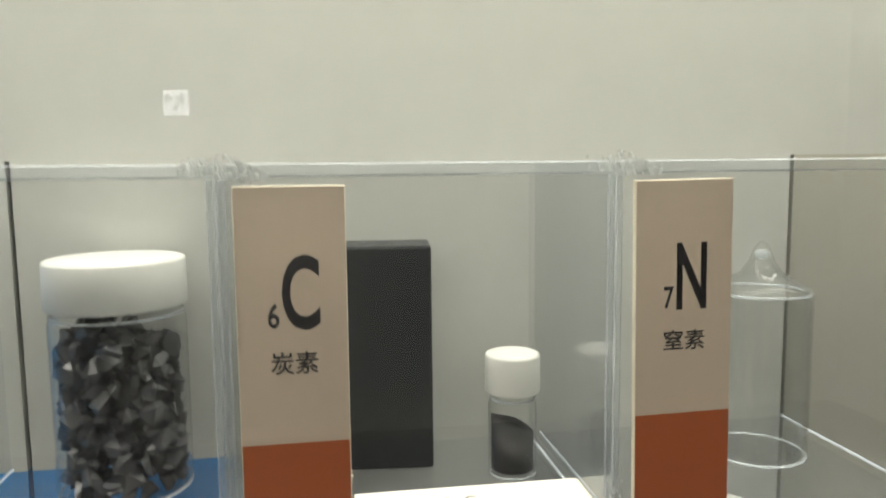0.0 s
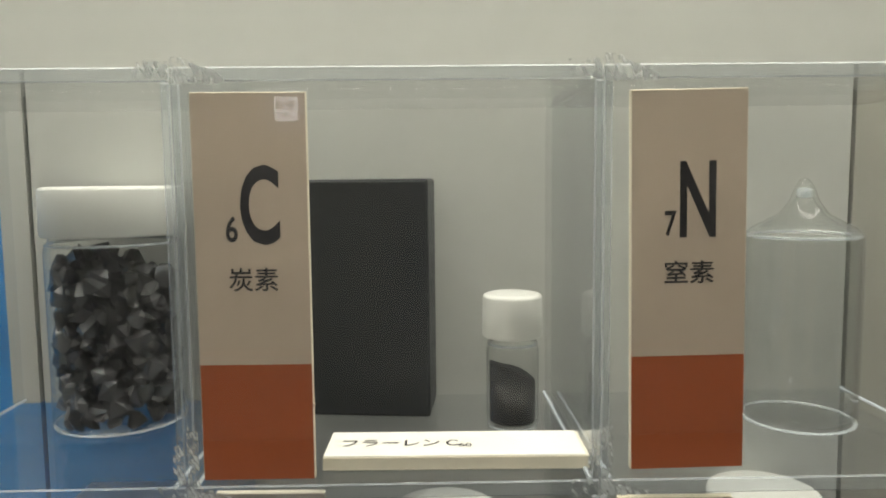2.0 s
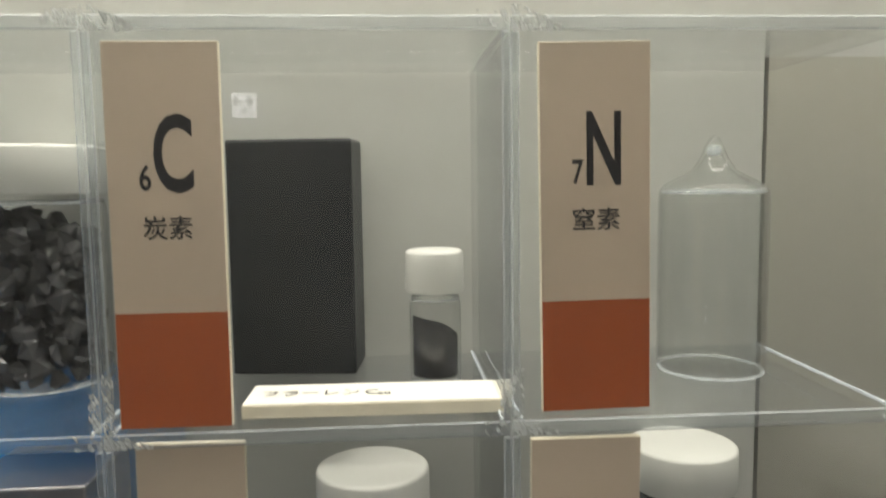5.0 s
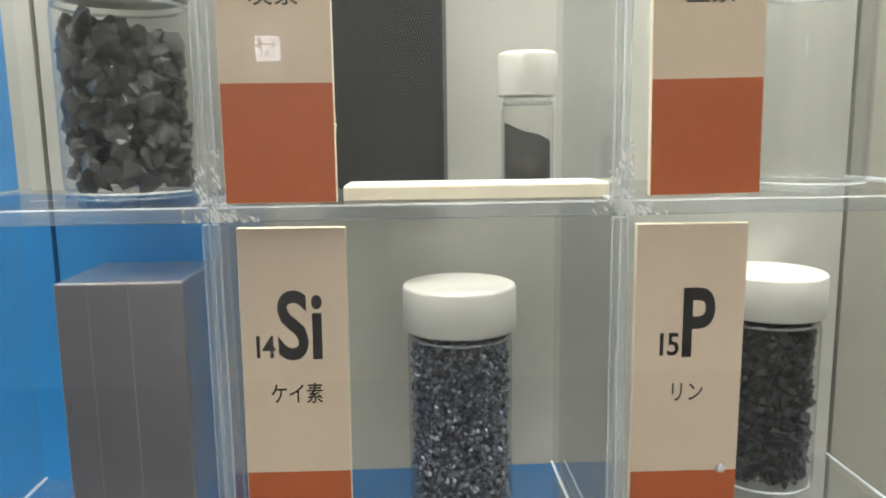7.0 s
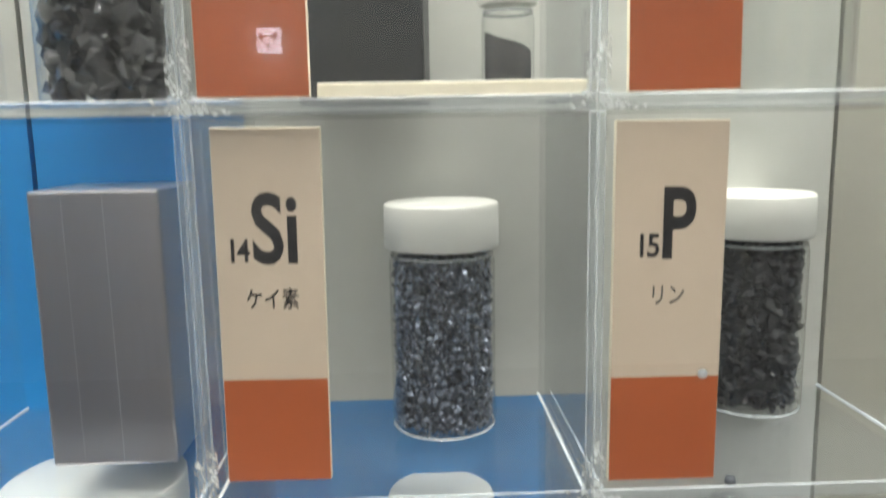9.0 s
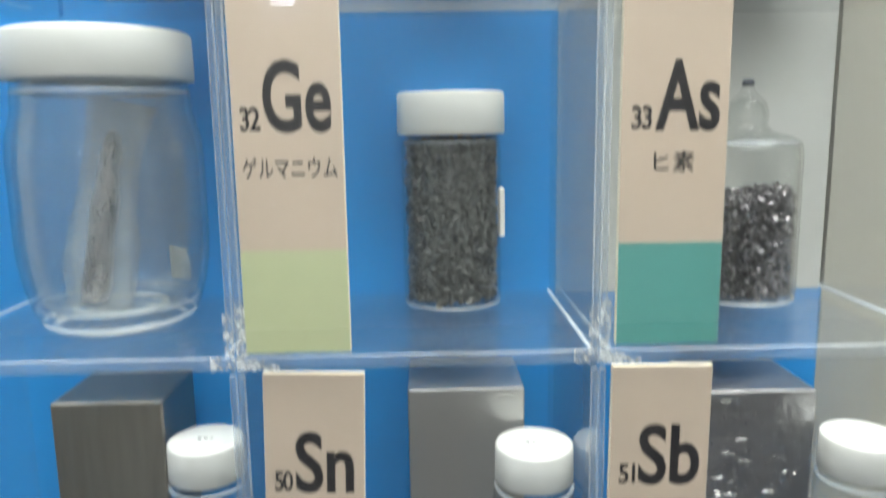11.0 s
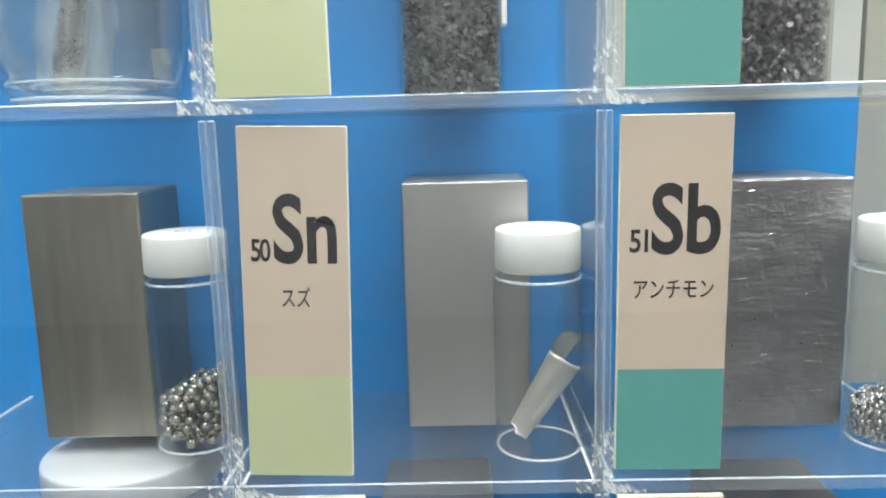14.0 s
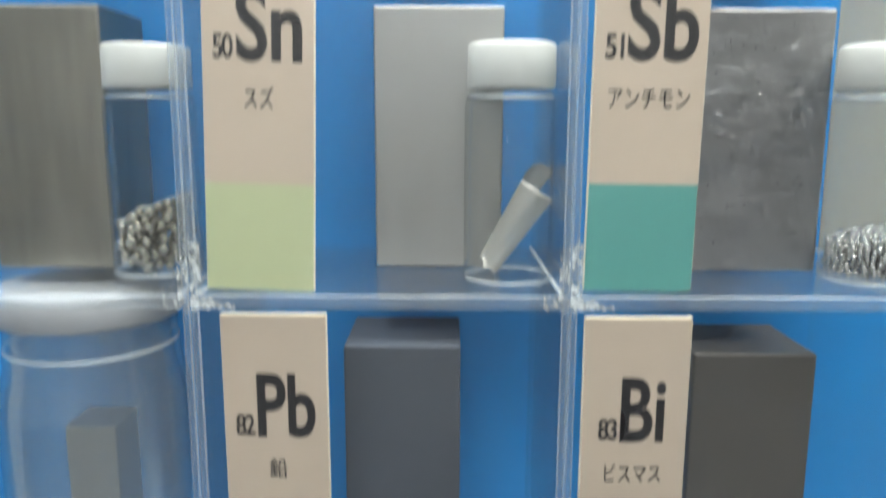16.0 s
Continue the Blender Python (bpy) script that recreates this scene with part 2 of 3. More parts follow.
def letters(text, height, x, z, narrow=1.0, bold=0.0, align="LEFT", space=1.0):
    """A mesh of built-in letters, height high, upright in the plane y = 0."""
    cu = bpy.data.curves.new("letters", "FONT")
    cu.space_character = space
    cu.body, cu.size, cu.align_x, cu.resolution_u, cu.offset, cu.extrude = text, 1.0, align, 4, bold, 0.0
    ob = bpy.data.objects.new("letters", cu)
    scene.collection.objects.link(ob)
    bpy.context.view_layer.update()
    me = bpy.data.meshes.new_from_object(ob.evaluated_get(bpy.context.evaluated_depsgraph_get()))
    bpy.data.objects.remove(ob)
    bm = bmesh.new()
    bm.from_mesh(me)
    bpy.data.meshes.remove(me)
    bpy.data.curves.remove(cu)
    for v in bm.verts:
        v.co = Vector((x + v.co.x * height * narrow, 0.0, z + v.co.y * height))
    bmesh.ops.recalc_face_normals(bm, faces=bm.faces[:])
    return bm


def lumps(seed, spots, size, squash=0.75, points=9):
    """Angular broken pieces at the spots, one mesh."""
    rng = random.Random(seed)
    kinds = []
    for k in range(10):
        b = bmesh.new()
        for i in range(points):
            v = Vector((rng.gauss(0, 1), rng.gauss(0, 1), rng.gauss(0, 1))).normalized() * rng.uniform(0.75, 1.1)
            b.verts.new((v.x, v.y * squash, v.z))
        bmesh.ops.convex_hull(b, input=b.verts[:])
        loose = [v for v in b.verts if not v.link_faces]
        bmesh.ops.delete(b, geom=loose, context="VERTS")
        b.verts.index_update()
        kinds.append(([v.co.copy() for v in b.verts], [[v.index for v in f.verts] for f in b.faces]))
        b.free()
    vs, fs = [], []
    for p in spots:
        co, fa = kinds[rng.randrange(10)]
        turn = Euler((rng.uniform(0, 6.3), rng.uniform(0, 6.3), rng.uniform(0, 6.3))).to_matrix()
        s, o = size * rng.uniform(0.65, 1.25), len(vs)
        vs += [Vector(p) + turn @ (c * s) for c in co]
        fs += [[i + o for i in f] for f in fa]
    me = bpy.data.meshes.new("lumps")
    me.from_pydata([tuple(v) for v in vs], [], fs)
    bm = bmesh.new()
    bm.from_mesh(me)
    bpy.data.meshes.remove(me)
    return bm


def shell_spots(seed, r, z0, z1, step, rough_top=0.0, tilt=0.0):
    """Spots for pieces packed against a round glass wall, and over the top."""
    rng = random.Random(seed)
    out = []
    z = z0
    while z <= z1 + rough_top:
        n = max(6, int(2 * math.pi * r / step))
        for i in range(n):
            a = 2 * math.pi * (i + rng.uniform(-0.4, 0.4)) / n
            top = z1 + tilt * math.cos(a) + rng.uniform(-rough_top, rough_top)
            if z <= top:
                rr = r * rng.uniform(0.93, 1.0)
                out.append((rr * math.cos(a), rr * math.sin(a), z + rng.uniform(-0.35, 0.35) * step))
        z += step * 0.8
    rr = r - step
    while rr > 0:
        n = max(1, int(2 * math.pi * rr / step))
        for i in range(n):
            a = 2 * math.pi * (i + rng.uniform(-0.3, 0.3)) / n
            out.append((rr * math.cos(a), rr * math.sin(a), z1 + tilt * math.cos(a) * rr / r + rng.uniform(-1, 1) * rough_top * 0.7))
        rr -= step
    return out


def screw_cap(r, z0, z1, parent, plastic=None):
    prof = [(0, z0 + 0.002), (r - 0.0025, z0 + 0.002), (r - 0.0025, z0), (r - 0.0006, z0), (r, z0 + 0.0008), (r - 0.0002, z1 - 0.0016), (r - 0.0006, z1 - 0.0006), (r - 0.0018, z1), (r * 0.45, z1 - 0.0001), (0, z1 - 0.0001)]
    return part("cap", lathe(prof, 64), plastic or CAP, parent, "white plastic screw cap", smooth=True)


def ring(r0, r1, z0, z1, parent, label="pale ring painted as a glass glint", seg=72, material=None):
    """A pale rounded ring that paints the glint of thick glass: at a foot, a shoulder or a lip."""
    rm, zm = (r0 + r1) / 2, (z0 + z1) / 2
    bm = bmesh.new()
    rows = []
    for k in range(8):
        a = 2 * math.pi * k / 8
        r, z = rm + (r1 - r0) / 2 * math.cos(a), zm + (z1 - z0) / 2 * math.sin(a)
        rows.append([bm.verts.new((r * math.cos(2 * math.pi * i / seg), r * math.sin(2 * math.pi * i / seg), z)) for i in range(seg)])
    for k in range(8):
        p, q = rows[k], rows[(k + 1) % 8]
        for i in range(seg):
            j = (i + 1) % seg
            bm.faces.new((p[i], p[j], q[j], q[i]))
    bmesh.ops.recalc_face_normals(bm, faces=bm.faces[:])
    ob = part("glint_ring", bm, material or GLASS_GLINT, parent, label, smooth=True)
    ob.visible_shadow = False
    return ob


def vial_glass(r, neck, z_sh, z_top, parent, wall=0.0014, base=0.002, round_foot=0.003, material=None):
    out = [(0, 0.0006), (r - round_foot, 0.0), (r - round_foot * 0.3, round_foot * 0.3), (r, round_foot), (r, z_sh - 0.004), (r - 0.0012, z_sh - 0.0012), (neck, z_sh), (neck, z_top)]
    out += [(neck - wall, z_top + 0.0004), (0, z_top + 0.0004)]
    ob = part("glass_body", lathe(out, 72), material or GLASS, parent, "clear glass body", smooth=True)
    ob.visible_shadow = False
    ring(r - 0.0016, r - 0.0001, 0.0002, 0.0014, ob, "pale ring painted as the glint of the glass foot")
    ring(neck - 0.0002, r - 0.0004, z_sh - 0.0022, z_sh - 0.0008, ob, "pale ring painted as the glint of the glass shoulder")
    return ob


def block(name, x0, x1, y0, y1, z0, z1, material, label, bevel=0.0008, group="metal sample blocks"):
    bm = box(x0, x1, y0, y1, z0, z1, bevel)
    c = Vector(((x0 + x1) / 2, (y0 + y1) / 2, z0))
    for v in bm.verts:
        v.co -= c
    ob = new(name, mesh_of(bm, material, name))
    ob.location = c
    return tagged(ob, label, "metal block", group)


# ---- structure: the showcase and the room round it ----
def slab(name, x0, x1, y0, y1, z0, z1, material, label, category="", bevel=0.0):
    ob = new(name, mesh_of(box(x0, x1, y0, y1, z0, z1, bevel), material, name))
    return tagged(ob, label, category or "wall", kind="structure")


slab("wall_case_back", -1.2, 1.4, PANEL + 0.006, PANEL + 0.03, -1.1, 0.70, DARK_GAP, "dark carcass board behind the showcase panels")
slab("wall_case_left", -1.23, -1.2, -0.12, PANEL + 0.03, -1.1, 0.70, WHITE_BOARD, "white side wall of the showcase")
slab("wall_case_right", 1.4, 1.43, -0.12, PANEL + 0.03, -1.1, 0.70, WHITE_BOARD, "white side wall of the showcase")
slab("ceiling_case", -1.23, 1.43, -0.12, PANEL + 0.03, 0.70, 0.73, WHITE_BOARD, "white top board of the showcase", "ceiling")
slab("floor_case", -1.23, 1.43, -0.12, PANEL + 0.03, -1.13, -1.1, WHITE_BOARD, "white bottom board of the showcase", "floor")
# Added board above the view: keeps the front room lamp off the top rows.
slab("wall_shade_blocker", -1.23, 1.43, -0.155, -0.120, 0.190, 0.73, WHITE_BOARD, "unseen white board added to shade the top rows")
slab("wall_plinth", -1.23, 1.43, -0.12, PANEL + 0.03, ROOM_FLOOR, -1.13, WHITE_BOARD, "plain plinth under the showcase")
slab("floor", -3.2, 3.2, -4.0, 0.14, ROOM_FLOOR - 0.1, ROOM_FLOOR, ROOM_GROUND, "dark carpet of the exhibition room", "floor")
slab("ceiling", -3.2, 3.2, -4.0, 0.14, ROOM_CEIL, ROOM_CEIL + 0.1, ROOM_WALL, "grey ceiling of the exhibition room", "ceiling")
slab("wall_north", -3.2, 3.2, 0.14, 0.2, ROOM_FLOOR, ROOM_CEIL, ROOM_WALL, "plain grey wall behind the showcase")
slab("wall_south", -3.2, 3.2, -4.1, -4.0, ROOM_FLOOR, ROOM_CEIL, ROOM_WALL, "plain grey wall of the exhibition room")
slab("wall_west", -3.3, -3.2, -4.1, 0.2, ROOM_FLOOR, ROOM_CEIL, ROOM_WALL, "plain grey wall of the exhibition room")
slab("wall_east", 3.2, 3.3, -4.1, 0.2, ROOM_FLOOR, ROOM_CEIL, ROOM_WALL, "plain grey wall of the exhibition room")

# coloured backing boards; SEAM: dark joints between boards
SEAM_L, SEAM_R, MID_L, MID_R = -0.1105, 0.2905, -0.007, 0.143


def panel(x0, x1, z0, z1, blue):      # blue: 0 white, 1 blue, 2 beige-grey
    board, words = ((WHITE_BOARD, "white"), (BLUE_BOARD, "glossy blue"), (GREY_BOARD, "beige-grey"))[blue]
    return slab("backdrop_panel", x0, x1, PANEL, PANEL + 0.006, z0, z1, board, words + " backing board of the showcase", "backing board")


g = 0.0012
HEAD = 0.150
tops = [HEAD] + [level(r) - 0.0025 for r in range(4)] + [-1.1]
panel(-1.2, 1.4, HEAD, 0.70, False)
for r in range(5):
    z0, z1 = tops[r + 1], tops[r]
    panel(-1.2, -0.125, z0, z1 if r else 0.125, True)
    if r == 0:
        panel(-1.2, -0.125, 0.125, z1, False)
    gl, gr = (g if r < 2 else 0), (g if r < 3 else 0)
    panel(-0.125, SEAM_L - gl, z0, z1, r > 0)
    panel(SEAM_L + gl, MID_L, z0, z1, r >= 1)
    panel(MID_L, MID_R, z0, z1, r >= 2)
    panel(MID_R, SEAM_R - gr, z0, z1, r >= 3)
    panel(SEAM_R + gr, 1.4, z0, z1, 1 if r >= 4 else 2)


# ---- acrylic boxes ----
def acrylic(name, x0, x1, y0, y1, z0, z1, parent, origin, bevel=0.0006):
    bm = box(x0, x1, y0, y1, z0, z1, bevel, 1)
    for v in bm.verts:
        v.co -= origin
    ob = part(name, bm, ACRYLIC, parent)
    ob.data.materials.append(CUT_EDGE)
    ob.data.materials.append(PALE_GLINT)
    for p in ob.data.polygons:
        if p.normal.y < -0.9:
            p.material_index = 1
        elif p.normal.y < -0.3:
            # front bevels carry a painted highlight line
            p.material_index = 2
    ob.visible_shadow = False
    return ob


def glue_smear(cx, cz, w, h, parent, origin, seed, y=FRONT - 0.0002, wedge=True):
    """A ragged film of dried cement on the front edges: full at the corner, thinning to a point along the plate."""
    rng = random.Random(seed)
    n = 16
    low, high = [], []
    for i in range(n + 1):
        u = i / n
        full = u < 0.22 or not wedge
        top = 0.5 if full else 0.5 - 0.75 * (u - 0.22) / 0.78
        low.append((cx + w * u, cz - h * (0.5 + rng.uniform(-0.06, 0.03))))
        high.append((cx + w * u, cz + h * (top + rng.uniform(-0.06, 0.06))))
    bm = bmesh.new()
    grid = [[bm.verts.new(Vector((x, y, z)) - origin) for x, z in row] for row in (low, high)]
    for i in range(n):
        bm.faces.new((grid[0][i], grid[0][i + 1], grid[1][i + 1], grid[1][i]))
    bmesh.ops.solidify(bm, geom=bm.faces[:], thickness=0.0001)
    ob = part("glue_smear", bm, CEMENT if wedge else CEMENT_THIN, parent, "ragged whitish film of dried cement")
    ob.visible_shadow = False
    return ob


def acrylic_box(r, c):
    z = level(r)
    x0, x1 = COLS[c]
    if c == 0:
        x0 = LEFT[r] - PLATE
    top = z + PZ - (0.0062 if r else 0.0095)
    o = Vector(((x0 + x1) / 2, 0.05, z - 0.006))
    b = thing("acrylic_box", o, "clear acrylic display box with cemented corners", "display box", "stacked display boxes")
    acrylic("floor_plate", x0, x1, FRONT, BACK, z - 0.0058, z - 0.0002, b, o)
    acrylic("side_plate", x0, x0 + PLATE, FRONT, BACK, z, top, b, o)
    acrylic("side_plate", x1 - PLATE, x1, FRONT, BACK, z, top, b, o)
    if r == 0:
        acrylic("top_plate", x0, x1, FRONT, BACK, top + 0.0002, top + 0.0052, b, o)
        glue_smear(x0, top + 0.004, 0.018, 0.009, b, o, 51 + c)
        glue_smear(x1, top + 0.004, -0.012, 0.006, b, o, 61 + c, wedge=False)
    for xj in (x0 + PLATE, x1 - PLATE - 0.0009):
        bm = box(xj, xj + 0.0009, FRONT, BACK, z - 0.0001, z + 0.0009)
        bmesh.ops.translate(bm, verts=bm.verts[:], vec=-o)
        part("joint_bead", bm, JOINT, b, "pale bead of cement").visible_shadow = False
    if r < 4:
        glue_smear(x0 + 0.0002, z + 0.010, 0.0042, 0.022, b, o, 200 + 10 * r + c, wedge=False)
        glue_smear(x1 - 0.0002, z + 0.009, -0.0040, 0.018, b, o, 300 + 10 * r + c, wedge=False)
        glue_smear(x0, z - 0.003, 0.017, 0.0058, b, o, 10 * r + c)
        glue_smear(x1, z - 0.003, -0.010, 0.0058, b, o, 100 + 10 * r + c, wedge=False)
    return b


for r in range(5):
    for c in range(3):
        acrylic_box(r, c)

case_glass = slab("window_case_glass", -1.2, 1.4, -0.116, -0.110, -1.1, 0.70, CASE_GLASS, "clear front pane of the showcase", "glass pane")
case_glass.visible_shadow = False


# ---- element cards ----
CARD_W, CARD_T, SPLIT = 0.042, 0.003, 0.0422
CARD_TALL = [0.1365, 0.1390, 0.1390, 0.1405, 0.1390]


def element_card(x, y, r, number, symbol, name, low, words, lean=0.0, roll=0.0, dx=0.0, wide=(24.6, 7.7, 11.0), slim=1.0, drop=0.0):
    card = thing("element_card", (x, y, level(r)), "beige and %s foam-board element card standing in an acrylic box" % words, "label card", "element cards")
    card.rotation_euler = (radians(lean), radians(roll), 0)
    tall = CARD_TALL[r]
    card.scale.x = slim
    part("board", box(0, CARD_W, 0.0003, CARD_T, 0.0004, tall, 0.0003, 1), CARD_EDGE, card, "cream foam-board core")
    part("upper_print", box(0.0003, CARD_W - 0.0003, 0, 0.0004, SPLIT, tall - 0.0003), CARD_FACE, card, "beige printed face")
    part("lower_print", box(0.0003, CARD_W - 0.0003, 0, 0.0004, 0.0006, SPLIT), low, card, "%s printed field" % words)
    base = (0.0855 if r == 0 else 0.0887) - drop
    line = 0.0690 if r == 0 else 0.0710
    sw, nw, tw = wide
    for nm, bm, want in (("symbol", letters(symbol, 0.0370, 0, base, 0.64, 0.022), sw),
                         ("number", letters(number, 0.0122, 0, base + 0.0002, 0.66, 0.018, space=0.82), nw),
                         ("name", letters(name, 0.0088, 0, line, 0.88, 0.008), tw)):
        xs = [v.co.x for v in bm.verts]
        lo, hi = min(xs), max(xs)
        k = want * 0.001 / (hi - lo)
        for v in bm.verts:
            v.co.x *= k
        lo, hi = lo * k, hi * k
        if nm == "symbol":
            right = 0.0375 + dx
            shift = right - hi
            sym_left = lo + shift
        elif nm == "number":
            shift = sym_left - 0.0011 - hi
        else:
            shift = 0.0212 - (lo + hi) / 2
        for v in bm.verts:
            v.co.x += shift
            v.co.y = -0.00015
        part(nm, bm, INK, card, "black printed lettering")
    return card


torn = element_card(0.0010, -0.002, 0, "6", "C", "炭素", CARD_ORANGE, "orange", 0, 0.1, -0.006, (14.4, 4.3, 18.0), 0.94)
element_card(0.1543, 0.001, 0, "7", "N", "窒素", CARD_ORANGE, "orange", 0, -0.7, -0.0068, (13.1, 4.3, 18.0), 0.98)
element_card(0.0000, 0.010, 1, "14", "Si", "ケイ素", CARD_ORANGE, "orange", 0, 0.5, -0.0055, (17.6, 7.4, 20.5), 0.97)
dropped = element_card(0.1490, 0.000, 1, "15", "P", "リン", CARD_ORANGE, "orange", 0, 0.3, -0.0068, (12.3, 7.4, 12.0))
element_card(0.0000, -0.004, 2, "32", "Ge", "ゲルマニウム", CARD_GREEN, "pale green", 0, 0.0, 0.0005, (26.0, 7.8, 36.5))
element_card(0.1492, -0.002, 2, "33", "As", "ヒ素", CARD_TEAL, "teal", 0, 0.0, 0.001, (25.3, 8.0, 16.0), drop=0.0016)
element_card(0.0005, 0.002, 3, "50", "Sn", "スズ", CARD_GREEN, "pale green", 0, 1.6, 0.0, (24.6, 7.7, 11.2))
element_card(0.1478, 0.001, 3, "51", "Sb", "アンチモン", CARD_TEAL, "teal", 0, 0.5, 0.0008, (26.2, 7.0, 30.5))
element_card(0.0050, 0.001, 4, "82", "Pb", "鉛", CARD_GREEN, "pale green", 0, 0.0, -0.0005, (23.5, 7.7, 7.4))
element_card(0.1485, -0.002, 4, "83", "Bi", "ビスマス", CARD_TEAL, "teal", 0, 0.0, -0.0045, (17.6, 7.7, 22.8))

bm = lumps(77, [(CARD_W, 0.001, 0.0295), (CARD_W + 0.0002, 0.0006, 0.0275), (CARD_W - 0.0002, 0.0012, 0.0262)], 0.0011, 0.8, 12)
part("torn_edge", bm, CARD_EDGE, torn, "small torn lump of cream foam board")
part("glue_drop", lathe([(0, 0.0), (0.0021, 0.0), (0.0019, 0.0006), (0.0012, 0.0010), (0, 0.0012)], 24), PALE_GLINT, dropped, "clear drop of dried glue", smooth=True, at=(0.0355, -0.0001, SPLIT + 0.0008)).rotation_euler = (radians(90), 0, 0)

# ---- row 1 ----
jar = thing("boron_jar", (-0.0575, 0.072, level(0)), "clear glass jar full of dark boron lumps with white screw cap", "specimen jar", "specimen jars")
vial_glass(0.0285, 0.0265, 0.0815, 0.085, jar, base=0.003, round_foot=0.004)
screw_cap(0.0295, 0.0835, 0.1045, jar)
bm = lumps(3, shell_spots(3, 0.0224, 0.007, 0.067, 0.0066, 0.006, -0.004) + shell_spots(5, 0.015, 0.007, 0.062, 0.009, 0.004), 0.0060, 0.8, 14)
fill = new("boron_lumps", mesh_of(bm, BORON, "boron_lumps"))
fill.location = (-0.0575, 0.072, level(0))
tagged(fill, "dark grey glassy boron lumps filling a jar", "mineral lumps", kind="stuff")
gb = block("graphite_block", 0.027, 0.0835, 0.067, 0.097, level(0), 0.1095, GRAPHITE, "matt black graphite block standing behind a card", 0.0014)
gb.rotation_euler = (0, 0, radians(-6))

vial = thing("fullerene_vial", (0.1172, 0.053, level(0)), "small glass vial of black fullerene powder with white cap", "specimen vial", "specimen jars")
vial_glass(0.0112, 0.0098, 0.0378, 0.0408, vial, wall=0.001, base=0.0015, round_foot=0.002)
screw_cap(0.0128, 0.0393, 0.0575, vial)
bm = lathe([(0, 0.002), (0.0096, 0.0025), (0.0098, 0.004), (0.0098, 0.024), (0, 0.024)], 40)
for v in bm.verts:
    if v.co.z > 0.02:
        v.co.z += -0.45 * v.co.x + 0.0008 * math.sin(v.co.x * 300)
powder = new("fullerene_powder", mesh_of(bm, POWDER, "fullerene_powder", True))
powder.location = (0.1172, 0.053, level(0))
tagged(powder, "black fullerene powder heaped aslant in a vial", "powder", kind="stuff")

sign = thing("name_strip", (0.042, 0.0055, level(0)), "white board strip lettered in black lying on the box floor", "label strip", turn=-1.2)
part("board", box(0, 0.098, 0, 0.026, 0, 0.0052, 0.0003, 1), CARD_EDGE, sign, "cream foam-board core")
part("paper", box(0.0003, 0.0965, 0.0003, 0.0257, 0.0051, 0.0055), PAPER, sign, "white printed paper")
for txt, h, x, y in (("フラーレン", 0.0082, 0.0045, 0.010), ("C", 0.0082, 0.0450, 0.010), ("60", 0.0055, 0.0500, 0.0085)):
    bm = letters(txt, h, x, 0, 0.95, 0.006)
    for v in bm.verts:
        v.co = Vector((v.co.x, y + v.co.z, 0.0057))
    part("lettering", bm, INK, sign, "black printed lettering")

amp = thing("nitrogen_ampoule", (0.2420, 0.0545, level(0)), "empty clear glass ampoule drawn to a sealed tip", "ampoule", "specimen jars")
w = 0.0011
outer = [(0, 0.0008), (0.020, 0.0), (0.0238, 0.001), (0.025, 0.004), (0.025, 0.080), (0.0246, 0.084), (0.0225, 0.087), (0.017, 0.090), (0.0105, 0.0935), (0.0065, 0.099), (0.0042, 0.105), (0.0022, 0.1085), (0, 0.1095)]
inner = [(0, 0.104), (0.0028, 0.1025), (0.0052, 0.098), (0.0093, 0.0925), (0.016, 0.0887), (0.0215, 0.0857), (0.0236, 0.083), (0.0239, 0.080), (0.0239, 0.005), (0.0228, 0.0025), (0.019, 0.0016), (0, 0.0022)]
ob = part("glass_body", lathe([(q * 0.94, z * 0.962) for q, z in outer], 72), GLASS, amp, "clear glass body", smooth=True)
me2 = lathe([(q * 0.94, z * 0.962) for q, z in inner], 72)
bmesh.ops.reverse_faces(me2, faces=me2.faces[:])
ob2 = part("inner_surface", me2, GLASS, amp, smooth=True)
for o in (ob, ob2):
    o.visible_shadow = False
ring(0.0216, 0.0234, 0.0003, 0.0016, ob, "pale ring painted as the glint of the glass foot")
ring(0.0212, 0.0231, 0.0800, 0.0815, ob, "pale ring painted as the glint of the glass shoulder")
ring(0.0012, 0.0034, 0.0965, 0.1010, ob, "sealed glass tip")

# ---- row 2 ----
al = block("aluminium_block", -0.0775, -0.0260, 0.030, 0.080, level(1), level(1) + 0.1155, ALUMINIUM, "polished aluminium block with bright machined edges", 0.0011)
# Two thin bright strips stand in for reflections on the polished front.
for lx, wide_line in ((-0.0125, 0.00014), (0.0036, 0.00024)):
    part("reflection_line", box(lx, lx + wide_line, -0.02512, -0.0249, 0.002, 0.113, 0.0001, 1), REFLECTION_LINE, al, "thin bright strip painted as a reflection")


